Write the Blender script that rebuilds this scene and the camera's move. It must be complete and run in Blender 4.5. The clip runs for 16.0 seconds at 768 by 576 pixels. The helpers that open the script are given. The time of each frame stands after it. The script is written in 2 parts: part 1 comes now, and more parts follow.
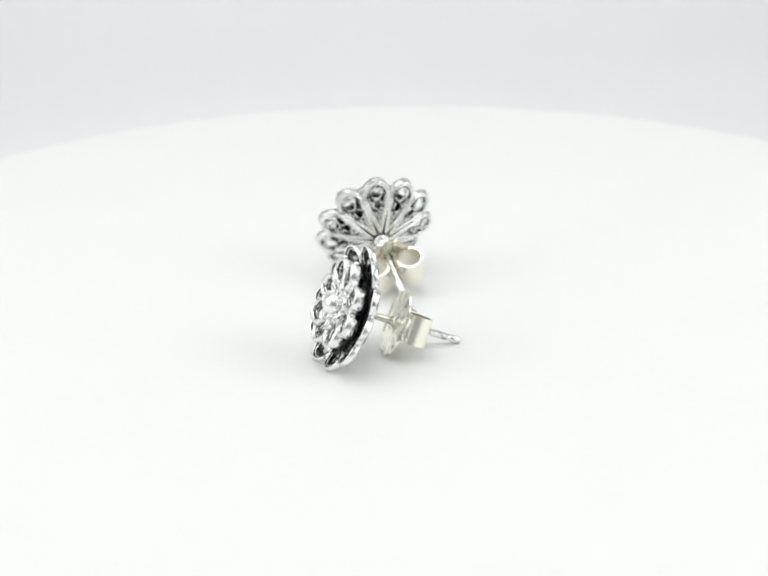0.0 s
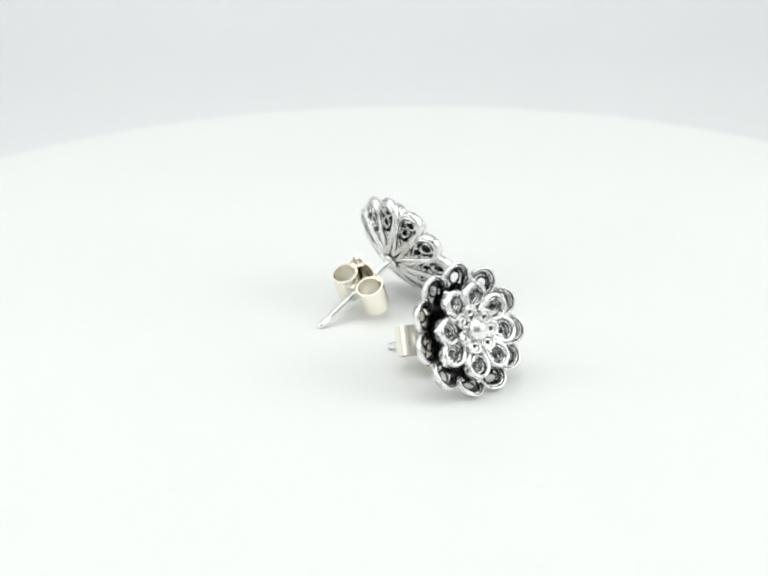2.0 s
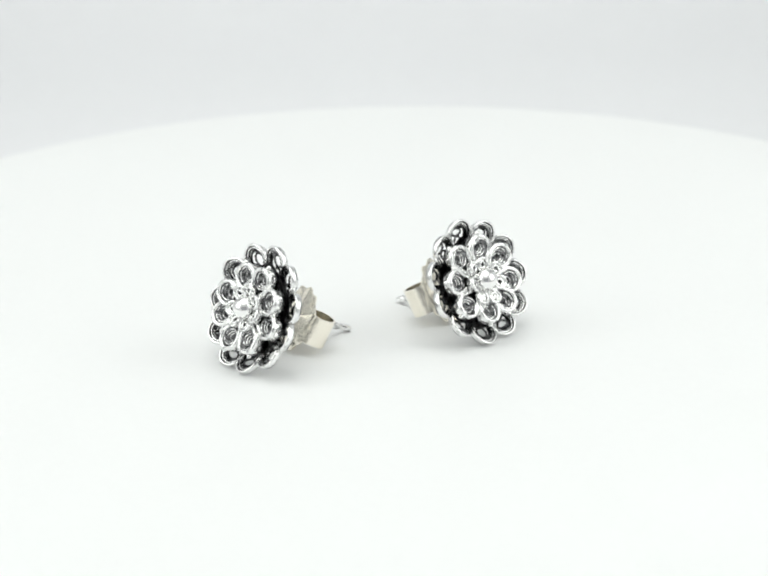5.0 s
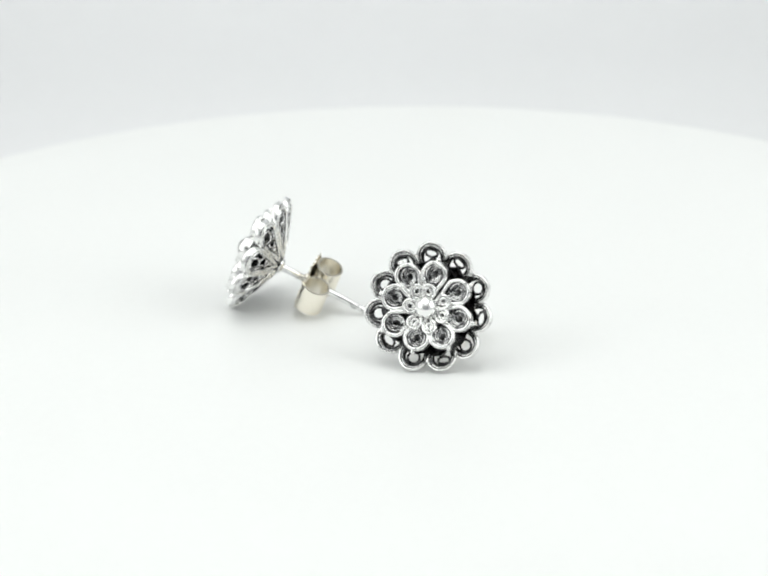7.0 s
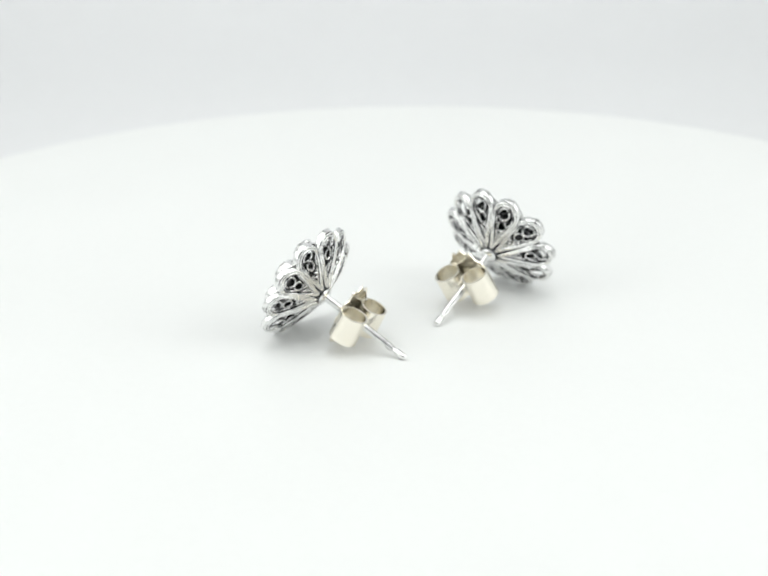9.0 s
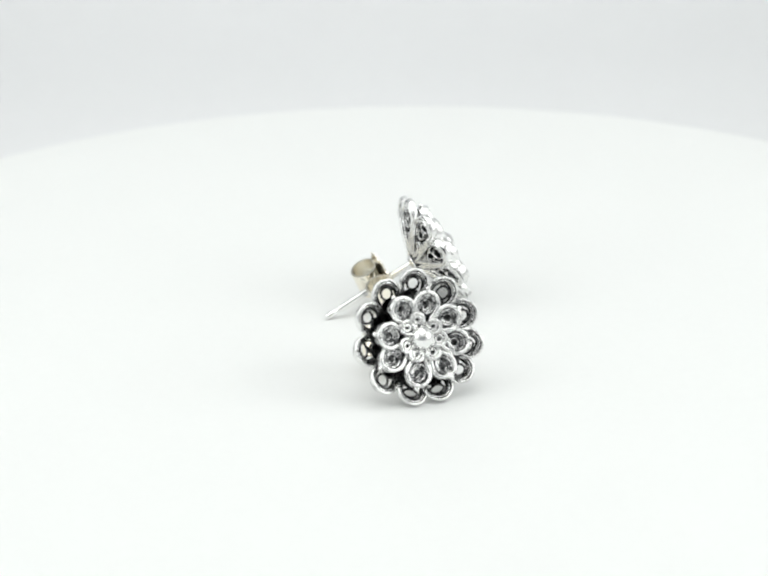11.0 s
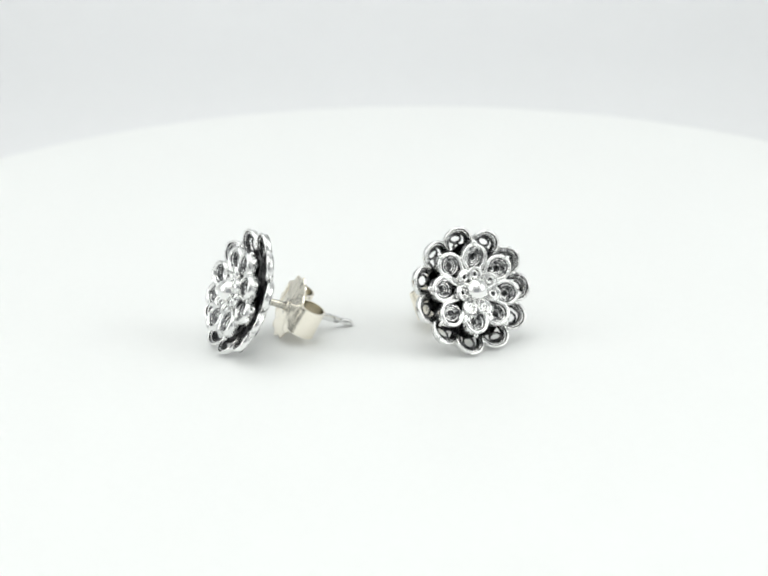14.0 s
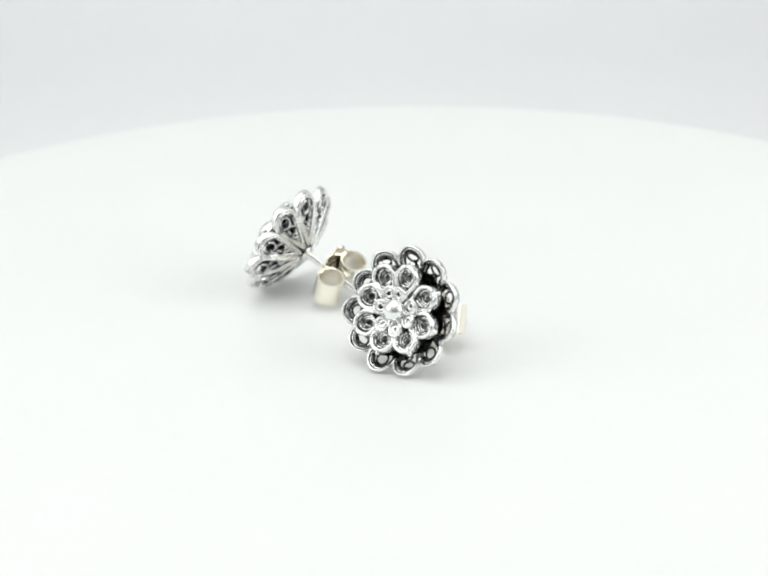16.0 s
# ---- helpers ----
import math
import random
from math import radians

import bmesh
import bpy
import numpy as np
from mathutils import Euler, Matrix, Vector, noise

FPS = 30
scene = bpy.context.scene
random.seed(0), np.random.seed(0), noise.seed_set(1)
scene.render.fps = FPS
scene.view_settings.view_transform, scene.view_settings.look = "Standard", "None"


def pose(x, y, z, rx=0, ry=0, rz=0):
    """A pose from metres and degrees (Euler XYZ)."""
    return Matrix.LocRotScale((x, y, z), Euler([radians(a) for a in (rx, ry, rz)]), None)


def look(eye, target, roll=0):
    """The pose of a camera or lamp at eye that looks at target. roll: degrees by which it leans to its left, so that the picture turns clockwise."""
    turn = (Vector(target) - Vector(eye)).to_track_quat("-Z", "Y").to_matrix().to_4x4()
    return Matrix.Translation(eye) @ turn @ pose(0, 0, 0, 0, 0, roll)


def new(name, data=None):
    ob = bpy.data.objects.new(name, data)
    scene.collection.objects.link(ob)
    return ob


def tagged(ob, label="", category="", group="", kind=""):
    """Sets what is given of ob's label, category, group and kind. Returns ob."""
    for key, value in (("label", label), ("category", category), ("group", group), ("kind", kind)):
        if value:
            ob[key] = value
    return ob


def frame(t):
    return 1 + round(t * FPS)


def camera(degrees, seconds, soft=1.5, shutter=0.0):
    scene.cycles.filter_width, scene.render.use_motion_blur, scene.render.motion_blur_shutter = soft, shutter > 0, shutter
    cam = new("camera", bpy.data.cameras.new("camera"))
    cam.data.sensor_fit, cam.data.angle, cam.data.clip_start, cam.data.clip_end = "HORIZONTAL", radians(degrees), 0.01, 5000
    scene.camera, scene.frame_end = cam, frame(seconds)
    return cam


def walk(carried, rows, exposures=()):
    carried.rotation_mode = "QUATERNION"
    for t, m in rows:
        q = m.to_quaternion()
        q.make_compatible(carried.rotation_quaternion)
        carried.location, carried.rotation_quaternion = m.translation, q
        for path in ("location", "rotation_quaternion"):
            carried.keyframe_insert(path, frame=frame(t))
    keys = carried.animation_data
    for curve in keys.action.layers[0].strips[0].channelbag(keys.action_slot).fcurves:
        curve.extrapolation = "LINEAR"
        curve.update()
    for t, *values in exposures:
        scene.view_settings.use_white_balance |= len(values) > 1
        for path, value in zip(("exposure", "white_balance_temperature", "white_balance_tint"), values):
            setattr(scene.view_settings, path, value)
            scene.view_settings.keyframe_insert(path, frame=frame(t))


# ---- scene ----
cam = camera(18.66, 16.0, soft=2.0)
EYE = (-0.000845, -0.225, 0.09742)
TILT, LEAN = 22.37, -1.134
AIM = (EYE[0], EYE[1] + math.cos(radians(TILT)), EYE[2] - math.sin(radians(TILT)))
STAND = look(EYE, AIM, LEAN)
walk(cam, [(0.0, STAND), (16.0, STAND)])
cam.data.dof.use_dof = True
cam.data.dof.focus_distance = 0.238
cam.data.dof.aperture_fstop = 36.0
scene.view_settings.exposure = 0.0

# ---- light: a white photo tent with a soft lamp overhead, plus an added fill on each side ----
world = bpy.data.worlds.new("world")
scene.world = world
world.use_nodes = True
world.node_tree.nodes["Background"].inputs["Color"].default_value = (0.95, 0.98, 1.0, 1)
world.node_tree.nodes["Background"].inputs["Strength"].default_value = 0.35


def soft_lamp(name, eye, target, wide, deep, watts, colour):
    lamp = bpy.data.lights.new(name, "AREA")
    lamp.shape, lamp.size, lamp.size_y, lamp.energy, lamp.color = "RECTANGLE", wide, deep, watts, colour
    ob = new(name, lamp)
    ob.matrix_world = look(eye, target)
    return ob


soft_lamp("tent_lamp_top", (-0.04, -0.02, 0.42), (0, 0.02, 0), 0.48, 0.42, 0.99, (0.982, 1.0, 0.972))
# unseen side fills, added to lift shadows under the studs and balance the backdrop
soft_lamp("side_fill", (-0.27, -0.09, 0.17), (0, 0, 0.01), 0.24, 0.24, 0.255, (0.978, 1.0, 0.972))
soft_lamp("side_fill", (0.27, -0.09, 0.17), (0, 0, 0.01), 0.24, 0.24, 0.35, (0.978, 1.0, 0.972))


# ---- materials ----
def material(name, base, rough, metal=0.0, vary=0.05, scale=200.0, fine=2000.0, bump=0.0, rough_vary=0.1, dark=None, dark_at=(0.4, 0.6)):
    """A principled surface with coarse and fine variation; dark: a second colour laid over in patches."""
    m = bpy.data.materials.new(name)
    m.use_nodes = True
    nt = m.node_tree
    n, link = nt.nodes, nt.links.new
    bsdf = n["Principled BSDF"]
    bsdf.inputs["Metallic"].default_value = metal
    pos = n.new("ShaderNodeTexCoord")
    coarse, grain = n.new("ShaderNodeTexNoise"), n.new("ShaderNodeTexNoise")
    for tex, s in ((coarse, scale), (grain, fine)):
        tex.inputs["Scale"].default_value = s
        tex.inputs["Detail"].default_value = 4.0
        link(pos.outputs["Object"], tex.inputs["Vector"])
    both = n.new("ShaderNodeMath")
    both.operation = "ADD"
    link(coarse.outputs["Fac"], both.inputs[0])
    link(grain.outputs["Fac"], both.inputs[1])
    tone = n.new("ShaderNodeMapRange")
    tone.inputs["From Min"].default_value, tone.inputs["From Max"].default_value = 0.6, 1.4
    tone.inputs["To Min"].default_value, tone.inputs["To Max"].default_value = 1 - vary, 1 + vary
    link(both.outputs[0], tone.inputs["Value"])
    mul = n.new("ShaderNodeVectorMath")
    mul.operation = "SCALE"
    link(tone.outputs["Result"], mul.inputs["Scale"])
    if dark is None:
        mul.inputs[0].default_value = base
    else:
        patch = n.new("ShaderNodeMapRange")
        patch.inputs["From Min"].default_value, patch.inputs["From Max"].default_value = dark_at
        link(coarse.outputs["Fac"], patch.inputs["Value"])
        mix = n.new("ShaderNodeMix")
        mix.data_type = "RGBA"
        mix.inputs["A"].default_value, mix.inputs["B"].default_value = (*dark, 1), (*base, 1)
        link(patch.outputs["Result"], mix.inputs["Factor"])
        link(mix.outputs["Result"], mul.inputs[0])
    link(mul.outputs["Vector"], bsdf.inputs["Base Color"])
    gloss = n.new("ShaderNodeMapRange")
    gloss.inputs["From Min"].default_value, gloss.inputs["From Max"].default_value = 0.3, 0.7
    gloss.inputs["To Min"].default_value, gloss.inputs["To Max"].default_value = max(0.02, rough - rough_vary), rough + rough_vary
    link(grain.outputs["Fac"], gloss.inputs["Value"])
    link(gloss.outputs["Result"], bsdf.inputs["Roughness"])
    if bump:
        b = n.new("ShaderNodeBump")
        b.inputs["Strength"].default_value, b.inputs["Distance"].default_value = bump, 0.00005
        link(both.outputs[0], b.inputs["Height"])
        link(b.outputs["Normal"], bsdf.inputs["Normal"])
    return m


SILVER = material("polished_silver", (0.90, 0.90, 0.89), 0.20, 1.0, 0.08, 1100, 6000, 0.32, 0.08, dark=(0.22, 0.22, 0.225), dark_at=(0.27, 0.43))
WORN = material("oxidised_silver_worn", (0.84, 0.84, 0.84), 0.22, 1.0, 0.14, 1500, 7000, 0.45, 0.08, dark=(0.09, 0.09, 0.094), dark_at=(0.37, 0.52))
BRIGHT = material("wire_silver", (0.87, 0.87, 0.865), 0.23, 1.0, 0.12, 1700, 7000, 0.45, 0.08, dark=(0.10, 0.10, 0.104), dark_at=(0.38, 0.54))
BLACK = material("oxidised_silver_black", (0.24, 0.24, 0.243), 0.30, 1.0, 0.35, 1100, 6000, 0.5, 0.1, dark=(0.02, 0.02, 0.022), dark_at=(0.42, 0.64))
PALE = material("clutch_silver", (0.95, 0.905, 0.80), 0.22, 1.0, 0.04, 400, 4000, 0.06, 0.05)
MIRROR = material("burnished_silver", (0.93, 0.93, 0.92), 0.10, 1.0, 0.03, 900, 5000, 0.03, 0.04)
DISC = material("turntable_white", (0.86, 0.87, 0.865), 0.55, 0.0, 0.012, 30, 900, 0.02, 0.05)
SHEET = material("backdrop_white", (0.835, 0.841, 0.856), 0.8, 0.0, 0.02, 12, 300, 0.05, 0.05)
TENT = material("tent_fabric", (0.88, 0.885, 0.885), 0.9, 0.0, 0.02, 20, 900, 0.05, 0.05)

MM = 0.001


# ---- mesh helpers (lengths in millimetres) ----
def mesh_of(name, verts, faces, mats, which=None, smooth=True):
    me = bpy.data.meshes.new(name)
    me.from_pydata([tuple(c * MM for c in v) for v in verts], [], faces)
    for m in mats:
        me.materials.append(m)
    for i, p in enumerate(me.polygons):
        p.use_smooth = smooth
        if which is not None:
            p.material_index = which[i]
    bm = bmesh.new()
    bm.from_mesh(me)
    bmesh.ops.recalc_face_normals(bm, faces=bm.faces)
    bm.to_mesh(me)
    bm.free()
    if smooth:
        me.set_sharp_from_angle(angle=radians(62))
    return me


def part(name, me, parent, label="", m=None):
    ob = new(name, me)
    ob.parent = parent
    if m is not None:
        ob.matrix_basis = m
    if label:
        ob["label"] = label
    return ob


def joined(*pieces):
    """Joins (verts, faces, which) into one."""
    verts, faces, which = [], [], []
    for v, f, w in pieces:
        k = len(verts)
        verts += list(v)
        faces += [tuple(i + k for i in q) for q in f]
        which += list(w)
    return verts, faces, which


def sweep(path, section, closed, up=None, mats=None):
    """Sweeps a closed section along a path. section(i, s) gives (side, height) pairs at point i, share s of the path; up: the height's direction."""
    path = [Vector(p) for p in path]
    n = len(path)
    verts, faces, which = [], [], []
    m = 0
    side_before = None
    for i, p in enumerate(path):
        a = path[(i - 1) % n] if closed or i else path[0]
        b = path[(i + 1) % n] if closed or i < n - 1 else path[-1]
        d = (b - a).normalized()
        if up is not None:
            side = d.cross(Vector(up)).normalized()
            high = Vector(up)
        else:
            side = side_before or d.orthogonal().normalized()
            side = (side - d * side.dot(d)).normalized()
            high = side.cross(d)
            side_before = side
        ring = section(i, i / max(1, n - 1))
        m = len(ring)
        verts += [p + side * x + high * y for x, y in ring]
    for i in range(n if closed else n - 1):
        j = (i + 1) % n
        for k in range(m):
            l = (k + 1) % m
            faces.append((i * m + k, i * m + l, j * m + l, j * m + k))
            which.append(mats[k] if mats else 0)
    if not closed:
        faces += [tuple(range(m)), tuple((n - 1) * m + k for k in range(m))]
        which += [0, 0]
    return verts, faces, which


def round_section(r, sides=6, beads=0.0, pitch=1):
    """A round wire; beads: how much it swells at every pitch-th pair of points."""
    def section(i, s):
        q = r * (1 + beads * (1 if (i // pitch) % 2 else -1))
        return [(q * math.cos(2 * math.pi * k / sides), q * math.sin(2 * math.pi * k / sides)) for k in range(sides)]
    return section


def turned(profile, sides, which=0, lids=True):
    """A body of revolution about z from (radius, height) pairs; without lids the last ring meets the first."""
    verts, faces, mats = [], [], []
    for r, z in profile:
        verts += [(r * math.cos(2 * math.pi * k / sides), r * math.sin(2 * math.pi * k / sides), z) for k in range(sides)]
    n = len(profile)
    for i in range(n - 1 if lids else n):
        j = (i + 1) % n
        for k in range(sides):
            l = (k + 1) % sides
            faces.append((i * sides + k, i * sides + l, j * sides + l, j * sides + k))
            mats.append(which)
    if not lids:
        return verts, faces, mats
    faces += [tuple(range(sides)), tuple((len(profile) - 1) * sides + k for k in range(sides))]
    mats += [which, which]
    return verts, faces, mats


# ---- structure ----
def ground_and_tent():
    """White sweep under and behind the turntable, and unseen tent walls with a front opening sized for the silver's
    reflections.
    """
    verts, faces = [], []
    profile = [(-0.34, -0.032), (0.20, -0.032)]
    for k in range(1, 13):
        a = math.pi / 2 * k / 12
        profile.append((0.20 + 0.12 * math.sin(a), -0.032 + 0.12 * (1 - math.cos(a))))
    profile.append((0.32, 0.46))
    for y, z in profile:
        verts += [(-330, y * 1000, z * 1000), (330, y * 1000, z * 1000)]
    for i in range(len(profile) - 1):
        faces.append((2 * i, 2 * i + 1, 2 * i + 3, 2 * i + 2))
    sheet = new("backdrop", mesh_of("backdrop", verts, faces, [SHEET]))
    solid = sheet.modifiers.new("thickness", "SOLIDIFY")
    solid.thickness, solid.offset = 0.002, -1
    tagged(sheet, "plain white paper sweep behind the turntable", "backdrop", kind="structure")

    def panel(name, x0, y0, z0, x1, y1, z1, mat, label, category):
        v = [(x, y, z) for x in (x0, x1) for y in (y0, y1) for z in (z0, z1)]
        f = [(0, 1, 3, 2), (4, 6, 7, 5), (0, 4, 5, 1), (2, 3, 7, 6), (0, 2, 6, 4), (1, 5, 7, 3)]
        return tagged(new(name, mesh_of(name, v, f, [mat], smooth=False)), label, category, kind="structure")

    panel("wall_west", -336, -340, -36, -331, 330, 465, TENT, "white fabric side wall of the photo tent", "tent wall")
    panel("wall_east", 331, -340, -36, 336, 330, 465, TENT, "white fabric side wall of the photo tent", "tent wall")
    panel("ceiling", -336, -340, 461, 336, 330, 466, TENT, "white fabric top of the photo tent", "tent top")
    # unseen front panels, added to whiten reflections and leave a dark opening in them
    panel("wall_front_low", -336, -345, -36, 336, -340, 5, TENT, "unseen white front panel added to shape reflections in the silver", "tent wall")
    panel("wall_front_top", -336, -345, 250, 336, -340, 465, TENT, "unseen white front panel added to shape reflections in the silver", "tent wall")
    panel("wall_front_west", -336, -345, 5, -180, -340, 250, TENT, "unseen white front panel added to shape reflections in the silver", "tent wall")
    panel("wall_front_east", 180, -345, 5, 336, -340, 250, TENT, "unseen white front panel added to shape reflections in the silver", "tent wall")
    panel("ground", -600, -500, -60, 600, 500, -37, TENT, "pale table top under the photo tent", "table top")


def turntable():
    edge = [(0.5, -3.5), (70, -3.5), (74.2, -3.3), (76.4, -2.6), (76.8, -1.6), (76.8, -1.0), (76.6, -0.35), (76.1, -0.06), (75.5, 0.0), (40, 0.0), (0.5, 0.0)]
    root = new("turntable")
    root.location = (0, 0, 0)
    part("platter", mesh_of("platter", *joined(turned(edge, 192))[:2], [DISC]), root, "smooth white round platter")
    foot = [(0.5, -32), (58, -32), (60, -31), (60, -8), (58.5, -7), (20, -7), (20, -3.4), (0.5, -3.4)]
    part("base", mesh_of("turntable_base", *joined(turned(foot, 96))[:2], [DISC]), root)
    return tagged(root, "white motorised display turntable with smooth round top", "turntable")


# ---- the stud earring ----
def bowl(r, rim, depth, low, power):
    """Height along the stud's axis of a layer's bowl at radius r."""
    return low + depth * (max(r, 0.0) / rim) ** power


def teardrop(rc, a, tip, n):
    """Points (radius, sideways) of a closed teardrop: an arc of radius a round rc and straight sides to the tip."""
    d = rc - tip
    t = math.acos(min(1, a / d))
    arc = math.pi - t
    pts = [(rc + a * math.cos(q), a * math.sin(q)) for q in np.linspace(-arc, arc, n)]
    x1, y1 = pts[-1]
    k = max(4, n // 3)
    side = [(x1 + (tip - x1) * q / k, y1 * (1 - q / k)) for q in range(1, k)]
    return pts + side + [(tip, 0)] + [(x, -y) for x, y in reversed(side)]


def ribbon(thick, low, high, worn):
    """An upright strip of metal with softened edges, polished above the height worn and blackened below it."""
    t, c = thick / 2, thick * 0.3
    ring = [(-t, worn), (-t, low + c), (-t + c, low), (t - c, low), (t, low + c), (t, worn), (t, high - c), (t - c, high), (-t + c, high), (-t, high - c)]
    return lambda i, s: ring


RIBBON_FACES = (1, 1, 0, 1, 1, 0, 0, 0, 0, 0)
SPOON_FACES = (1, 0, 0, 0, 1, 0, 0, 0, 0, 2)
RC, RA, TIP = 5.04, 1.565, 0.95
OUT_RIM, OUT_DEPTH, OUT_LOW, OUT_POWER, OUT_HIGH, OUT_BACK = 6.605, 2.56, 0.15, 1.3, 0.42, -0.36
VARIANTS = 4


def wobble(points, amount, seed):
    """Hand-made unevenness: small smooth shifts along a path."""
    out = []
    for x, y, z in points:
        d = noise.noise_vector(Vector((x * 1.1 + seed * 7.3, y * 1.1 - seed * 3.1, z)))
        out.append((x + d.x * amount, y + d.y * amount, z + d.z * amount))
    return out


def outer_meshes(seed):
    """An outer petal: an upright rim strip, a smooth wire inside its front and its back edge, and beaded filigree with two openings between them."""
    def lay(r, y, lift=0.0):
        return r, y, bowl(math.hypot(r, y), OUT_RIM, OUT_DEPTH, OUT_LOW, OUT_POWER) + lift

    def ring(centre, aside, wide, deep, n, lift):
        return [lay(centre + deep * math.cos(q), aside + wide * math.sin(q), lift) for q in np.linspace(0, 2 * math.pi, n, endpoint=False)]

    rim = wobble([lay(r, y) for r, y in teardrop(RC, RA - 0.14, TIP, 40)], 0.05, seed)
    v, f, w = sweep(rim, ribbon(0.27, OUT_BACK, OUT_HIGH, -0.15), True, (0, 0, 1), SPOON_FACES)
    rim_mesh = mesh_of("outer_rim", v, f, [SILVER, WORN, BLACK], w)
    wires = []
    for name, lift, inset in (("front_wire", 0.20, 0.37), ("back_wire", -0.30, 0.36)):
        path = wobble([lay(r, y, lift) for r, y in teardrop(RC, RA - inset, TIP + 0.5, 36)], 0.05, seed + 0.5 + lift)
        v, f, w = sweep(path, round_section(0.115, 6), True, (0, 0, 1))
        wires.append(mesh_of(name, v, f, [WORN if lift > 0 else SILVER], w))
    beads = round_section(0.125, 6, 0.36, 1)
    far, aside, wide, deep = ((0.20, 0.0, 0.60, 0.56), (0.44, 0.10, 0.66, 0.36), (0.10, -0.16, 0.62, 0.66), (0.34, -0.10, 0.74, 0.42))[seed % 4]
    paths = [[lay(r, y, -0.10) for r, y in teardrop(RC, RA - 0.59, TIP + 1.0, 44)],
             ring(RC + far, aside, wide, deep, 20, -0.16), ring(RC + far - deep - 0.66, -aside * 0.5, 0.46, 0.52, 16, -0.14), ring(RC - 1.95, 0.0, 0.26, 0.26, 10, -0.10),
             [lay(RC - 2.2 - 0.22 * k, 0.0, -0.10) for k in range(7)]]
    v, f, w = joined(*(sweep(wobble(q, 0.08, seed + k), beads, k < 4, (0, 0, 1), [1, 1, 1, 0, 0, 0]) for k, q in enumerate(paths)))
    return rim_mesh, wires[0], wires[1], mesh_of("outer_scroll", v, f, [WORN, BLACK], w)


def cup_meshes(name, rc, a, tip, base, slope, low, high, thick, wire, turns, deep, hole, seed, wire_mat):
    """A round cup: an upright rim strip, a coil of wire that sinks to a small hole in the middle, and the black bowl under the coil."""
    def lay(r, y, lift=0.0):
        return r, y, base + slope * (math.hypot(r, y) - rc) + lift
    rim = wobble([lay(r, y) for r, y in teardrop(rc, a - thick / 2, tip, 34)], 0.07, seed)
    v, f, w = sweep(rim, ribbon(thick, low, high, low + 0.3 * (high - low)), True, (0, 0, 1), RIBBON_FACES)
    rim_mesh = mesh_of(name + "_rim", v, f, [SILVER, BLACK], w)
    n = int(turns * 22)
    coil = []
    r0, r1 = a - thick - wire * 0.6, hole + wire
    floor = lambda rr: high - 0.22 - deep * (1 - (rr / r0) ** 1.4)
    for i in range(n + 1):
        s = i / n
        q, rr = 2 * math.pi * turns * s + seed * 1.3, r0 + (r1 - r0) * s
        coil.append(lay(rc + rr * math.cos(q), rr * math.sin(q), floor(rr)))
    v, f, w = sweep(wobble(coil, 0.07, seed + 0.3), round_section(wire, 6, 0.16, 1), False, (0, 0, 1))
    coil_mesh = mesh_of(name + "_coil", v, f, [wire_mat], w)
    rings = [(r0 * q, floor(r0 * q) - wire * 0.9) for q in (1.08, 0.8, 0.55, 0.3, 0.02)]
    rings += [(rr, z - 0.12) for rr, z in reversed(rings)]
    v, f, w = turned(rings, 22, 0, False)
    v = [lay(rc + x, y, z) for x, y, z in v]
    return rim_mesh, coil_mesh, mesh_of(name + "_bowl", v, f, [BLACK], w)


def clutch_meshes():
    """The friction nut: a scalloped plate with a hole collar, and a strip curled into a scroll."""
    n, t = 96, 0.17
    edge = []
    for k in range(n):
        q = 2 * math.pi * k / n
        edge.append((math.cos(q), math.sin(q), math.cos(12 * q)))
    rings = [(0.14, 0.40), (0.26, 0.04), (0.45, 0.02), (0.70, -0.04), (0.86, -0.08), (0.96, -0.15), (1.0, -0.12)]
    verts, faces, which = [], [], []
    back = [(s, z + t) for s, z in reversed(rings)]
    loop = rings + back
    for s, z in loop:
        verts += [(2.4 * s * x * (1 + 0.05 * c * s ** 6), 3.45 * s * y * (1 + 0.05 * c * s ** 6), z + 0.03 * c * s ** 3) for x, y, c in edge]
    for i in range(len(loop)):
        j = (i + 1) % len(loop)
        for k in range(n):
            l = (k + 1) % n
            faces.append((i * n + k, i * n + l, j * n + l, j * n + k))
            which.append(0)
    plate = mesh_of("clutch_plate", verts, faces, [PALE], which)
    # strip of metal that leaves the plate's side, curls back and in towards the post
    path = []
    for i in range(60):
        s = i / 59
        q = math.pi / 2 - s * 2.12 * math.pi
        r = 1.46 - 0.22 * s
        path.append((1.84 + r * math.cos(q), 0, -1.40 + r * math.sin(q)))
    th, half = 0.11, 1.5
    v, f, w = [], [], []
    for i, p in enumerate(path):
        a, b = Vector(path[max(0, i - 1)]), Vector(path[min(59, i + 1)])
        d = (b - a).normalized()
        nrm = Vector((-d.z, 0, d.x))
        p = Vector(p)
        for y, o in ((-half, -th), (half, -th), (half, th), (-half, th)):
            v.append(p + nrm * o + Vector((0, y, 0)))
    for i in range(59):
        for k in range(4):
            l = (k + 1) % 4
            f.append((4 * i + k, 4 * i + l, 4 * i + 4 + l, 4 * i + 4 + k))
            w.append(0)
    f += [(0, 1, 2, 3), tuple(236 + k for k in range(4))]
    w += [0, 0]
    return plate, mesh_of("clutch_scroll", v, f, [PALE], w)


OUTER, MIDDLE, INNER = 11, 8, 7
POST = 11.2


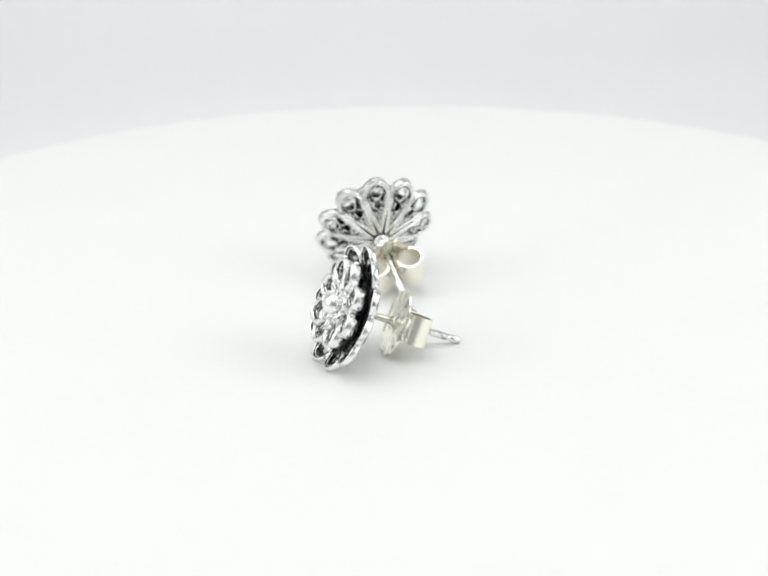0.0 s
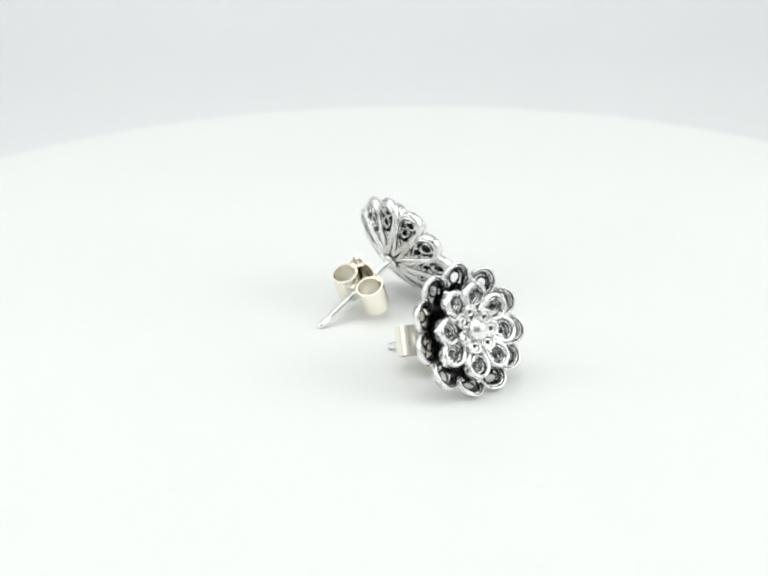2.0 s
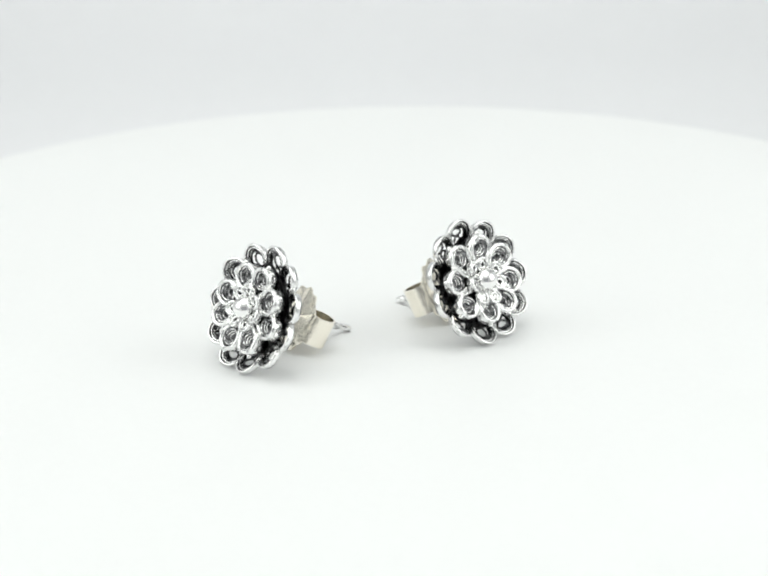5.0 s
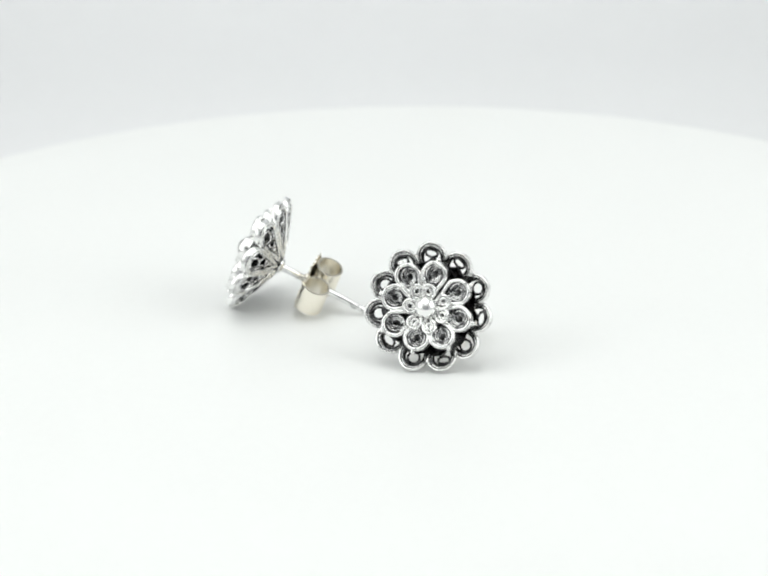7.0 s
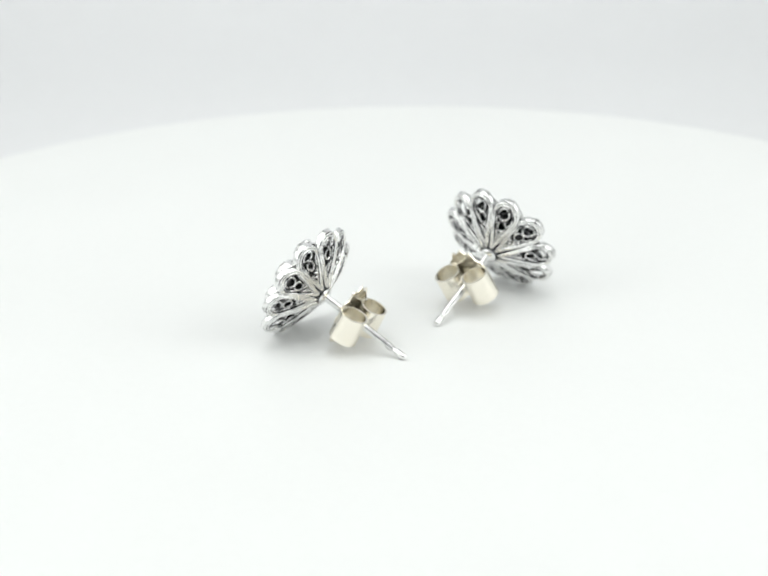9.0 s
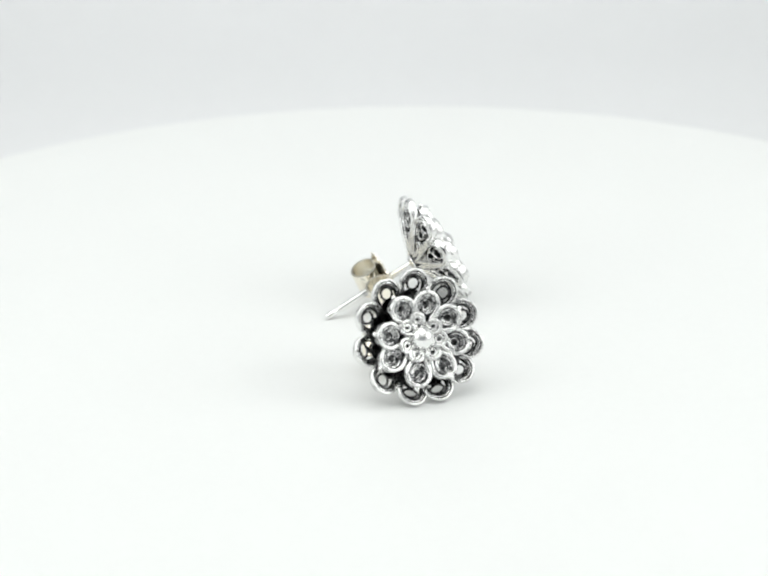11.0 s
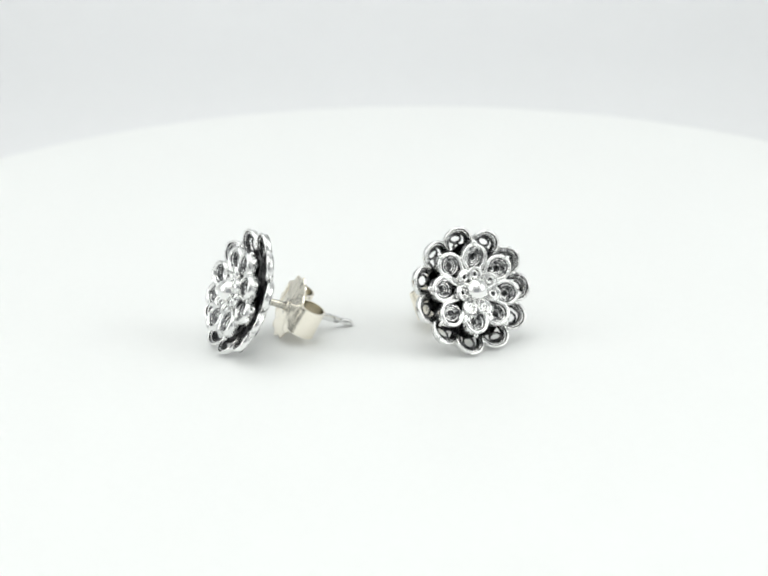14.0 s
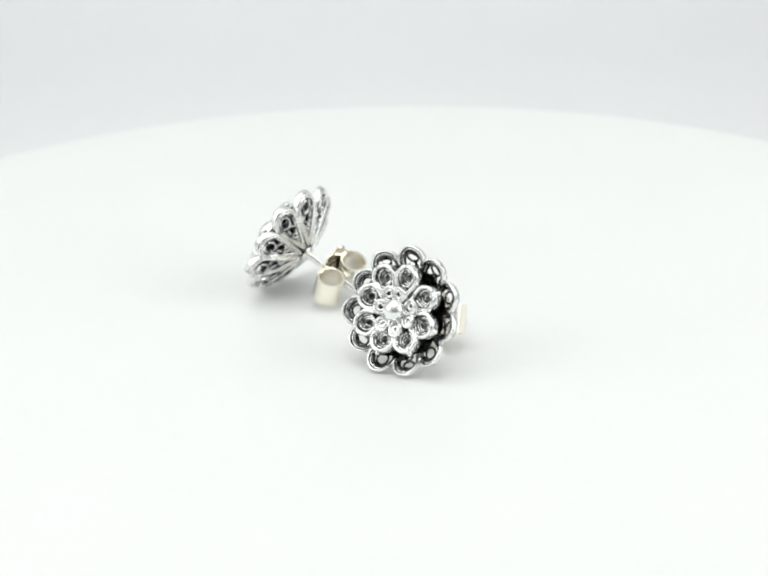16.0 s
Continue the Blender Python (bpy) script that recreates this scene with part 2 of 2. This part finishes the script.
def earring(phases, spread, clutch_turn, clutch_at, label):
    """A stud: local z points out of the flower's face, y is up, the post's joint with the flower is the origin."""
    root = new("earring")
    if "outer" not in SHAPES:
        SHAPES["outer"] = [outer_meshes(k + 1) for k in range(VARIANTS)]
        SHAPES["middle"] = [cup_meshes("middle", 3.46, 1.37, 1.0, 3.18, 0.16, -0.80, 0.64, 0.40, 0.10, 3.0, 0.85, 0.22, k + 11, BRIGHT) for k in range(VARIANTS)]
        SHAPES["inner"] = [cup_meshes("inner", 1.78, 0.83, 0.7, 3.58, 0.30, -0.55, 0.42, 0.32, 0.165, 1.0, 0.08, 0.10, k + 21, SILVER) for k in range(VARIANTS)]
        SHAPES["clutch"] = clutch_meshes()
        grain = [(0.27 * math.cos(q), 3.42 + 0.27 * math.sin(q)) for q in np.linspace(-1.5, 1.5, 9)]
        v, f, w = turned(grain, 12)
        SHAPES["granule"] = mesh_of("granule", [(x + 4.93, y, z) for x, y, z in v], f, [MIRROR], w)
    p_out, p_mid, p_in = phases
    loose = random.Random(int(p_out * 10))

    def petal(name, kind, turn, tilt, longer=0.0):
        """One petal, a little off its place as hand-set work is."""
        shapes = SHAPES[kind][loose.randrange(VARIANTS)]
        m = pose(0, 0, 0, loose.uniform(-tilt, tilt), loose.uniform(-tilt, tilt), turn + loose.uniform(-1.3, 1.3)) @ Matrix.Scale(1 + longer, 4, (1, 0, 0))
        return part(name, shapes[0], root, "", m), shapes

    for k in range(OUTER):
        turn = p_out + 360 / OUTER * k
        high = spread * (1 + math.cos(radians(turn - 85))) / 2
        rim, shapes = petal("outer_petal", "outer", turn - 7 * high, 1.5, 0.035 * high + loose.uniform(-0.012, 0.012))
        part("front_wire", shapes[1], rim, "")
        part("back_wire", shapes[2], rim, "")
        part("filigree", shapes[3], rim, "blackened beaded filigree wire")
    for k in range(MIDDLE):
        rim, shapes = petal("middle_petal", "middle", p_mid + 360 / MIDDLE * k, 3.6, loose.uniform(-0.03, 0.03))
        part("filigree", shapes[1], rim, "coiled silver filigree wire")
        part("bowl", shapes[2], rim, "blackened silver bowl")
        part("granule", SHAPES["granule"], rim, "bright silver granule")
    for k in range(INNER):
        rim, shapes = petal("inner_petal", "inner", p_in + 360 / INNER * k, 3.0)
        part("filigree", shapes[1], rim, "coiled silver filigree wire")
        part("bowl", shapes[2], rim, "blackened silver bowl")
    if "ball" not in SHAPES:
        ball = [(0.02, 2.4), (0.5, 2.45)] + [(1.20 * math.cos(q), 3.84 + 1.20 * math.sin(q)) for q in np.linspace(-1.2, 1.56, 20)]
        SHAPES["ball"] = mesh_of("ball", *joined(turned(ball, 40))[:2], [MIRROR])
        hub = [(0.02, -0.1), (0.55, -0.1), (0.95, 0.12), (1.05, 0.5), (0.9, 0.9), (0.9, 2.3), (1.7, 2.55), (1.75, 2.75), (0.9, 3.0), (0.9, 3.5), (0.4, 3.6), (0.02, 3.6)]
        SHAPES["hub"] = mesh_of("hub", *joined(turned(hub, 28))[:2], [BLACK])
        top = [(r, bowl(r, OUT_RIM, OUT_DEPTH, OUT_LOW, OUT_POWER) + 0.46) for r in (0.85, 2.0, 3.2, 4.1, 4.6, 4.78)]
        v, f, w = turned(top + [(r, z - 0.14) for r, z in reversed(top)], 66, 0, False)
        scallop = [1 + 0.04 * math.cos(OUTER * (math.atan2(y, x) - radians(p_out))) for x, y, z in v]
        SHAPES["backing"] = mesh_of("backing", [(x * q, y * q, z) for (x, y, z), q in zip(v, scallop)], f, [BLACK], w)
        post = [(0.02, -POST), (0.2, -POST + 0.03), (0.33, -POST + 0.18), (0.375, -POST + 0.4), (0.375, -POST + 1.25), (0.29, -POST + 1.4), (0.29, -POST + 1.75), (0.375, -POST + 1.9), (0.375, -0.55), (0.5, -0.42), (0.78, -0.32), (0.85, -0.1), (0.6, 0.1), (0.02, 0.1)]
        SHAPES["post"] = mesh_of("post", *joined(turned(post, 20))[:2], [SILVER])
    part("backing_plate", SHAPES["backing"], root, "blackened silver backing plate")
    part("ball", SHAPES["ball"], root, "polished silver centre ball")
    part("hub", SHAPES["hub"], root, "blackened silver hub")
    part("post", SHAPES["post"], root, "thin bright ear post")
    plate = part("clutch", SHAPES["clutch"][0], root, "pale scalloped butterfly clutch", pose(0, 0, -clutch_at * MM, 0, 0, clutch_turn))
    part("scroll", SHAPES["clutch"][1], plate)
    part("scroll", SHAPES["clutch"][1], plate, "", pose(0, 0, 0, 0, 0, 180))
    return tagged(root, label, "earring", "pair of stud earrings")


SHAPES = {}


def resting(x, y, azimuth, p_out):
    """The pose of a stud that lies on its lowest petals and the post's tip, its face towards azimuth."""
    lows = []
    for k in range(OUTER):
        b = radians(p_out + 360 / OUTER * k)
        for q in np.linspace(-1.6, 1.6, 33):
            r, t = RC + RA * math.cos(q), RA * math.sin(q)
            for high in (OUT_BACK, OUT_HIGH):
                lows.append((r * math.sin(b) + t * math.cos(b), bowl(math.hypot(r, t), OUT_RIM, OUT_DEPTH, OUT_LOW, OUT_POWER) + high))
    best = None
    for e in np.linspace(15, 32, 341):
        c, s = math.cos(radians(e)), math.sin(radians(e))
        petal = min(v * c + w * s for v, w in lows)
        tip = -(POST - 0.4) * s - 0.375 * c
        if best is None or abs(petal - tip) < best[0]:
            best = (abs(petal - tip), e, -min(petal, tip))
    e, height = best[1], best[2]
    az = radians(azimuth)
    z = Vector((math.cos(az) * math.cos(radians(e)), math.sin(az) * math.cos(radians(e)), math.sin(radians(e))))
    x_axis = (-z).cross(Vector((0, 0, 1))).normalized()
    y_axis = z.cross(x_axis)
    m = Matrix((x_axis, y_axis, z)).transposed().to_4x4()
    m.translation = (x * MM, y * MM, height * MM)
    return m


ground_and_tent()
table = turntable()
PHASE_A, PHASE_B = (-74.5, 29, 39), (92.5, -13, 28)
REST_A = resting(-4.42, -13.03, -95.4, PHASE_A[0])
REST_B = resting(5.10, 5.28, -3.8, PHASE_B[0])
stud_a = earring(PHASE_A, 1.0, -12, 3.4, "oxidised silver filigree flower stud earring, leaning on its post")
stud_b = earring(PHASE_B, 0.0, 8, 3.4, "oxidised silver filigree flower stud earring, leaning on its post")

# the turntable's turn: seconds, degrees; it hurries while the backs are in view
TURN = ((0, 203.2), (0.25, 181.0), (0.5, 160), (0.75, 137.7), (1.0, 115.8), (1.25, 94.8), (1.5, 75.2), (1.75, 57.0), (2.0, 44.4), (2.25, 36.8), (2.5, 29.4), (3.0, 13.6), (3.5, -0.7), (4.0, -15.9),
        (5.0, -44.2), (6.0, -72.4), (6.5, -86.8), (7.0, -101.1), (7.5, -115.4), (8.0, -131.2), (8.25, -143.4), (8.5, -163.2), (8.75, -188.5), (9.0, -211.3), (9.25, -233.5), (9.5, -255), (9.75, -275.5), (10.0, -294.7),
        (10.25, -310.0), (10.5, -320.0), (10.75, -327.6), (11.0, -334.6), (11.5, -349.2), (12.0, -364.4), (12.5, -378.6), (13.0, -392.5), (13.5, -406.6), (14.0, -421.0), (14.5, -435.3), (15.0, -449.9), (15.5, -464.6), (16.0, -479.6))


def turn_at(t):
    """Smooth (Catmull-Rom) angle between the rows of TURN."""
    k = max(i for i, (s, _) in enumerate(TURN) if s <= t + 1e-9)
    if k == len(TURN) - 1:
        return TURN[-1][1]
    (t1, a1), (t2, a2) = TURN[k], TURN[k + 1]
    slope = lambda i: (TURN[min(i + 1, len(TURN) - 1)][1] - TURN[max(i - 1, 0)][1]) / (TURN[min(i + 1, len(TURN) - 1)][0] - TURN[max(i - 1, 0)][0])
    h = t2 - t1
    u = (t - t1) / h
    return (2 * u ** 3 - 3 * u ** 2 + 1) * a1 + (u ** 3 - 2 * u ** 2 + u) * h * slope(k) + (3 * u ** 2 - 2 * u ** 3) * a2 + (u ** 3 - u ** 2) * h * slope(k + 1)


def motions():
    times = [i / 10 for i in range(161)]
    for thing, rest in ((table, Matrix()), (stud_a, REST_A), (stud_b, REST_B)):
        walk(thing, [(t, pose(0, 0, 0, 0, 0, turn_at(t)) @ rest) for t in times])


motions()
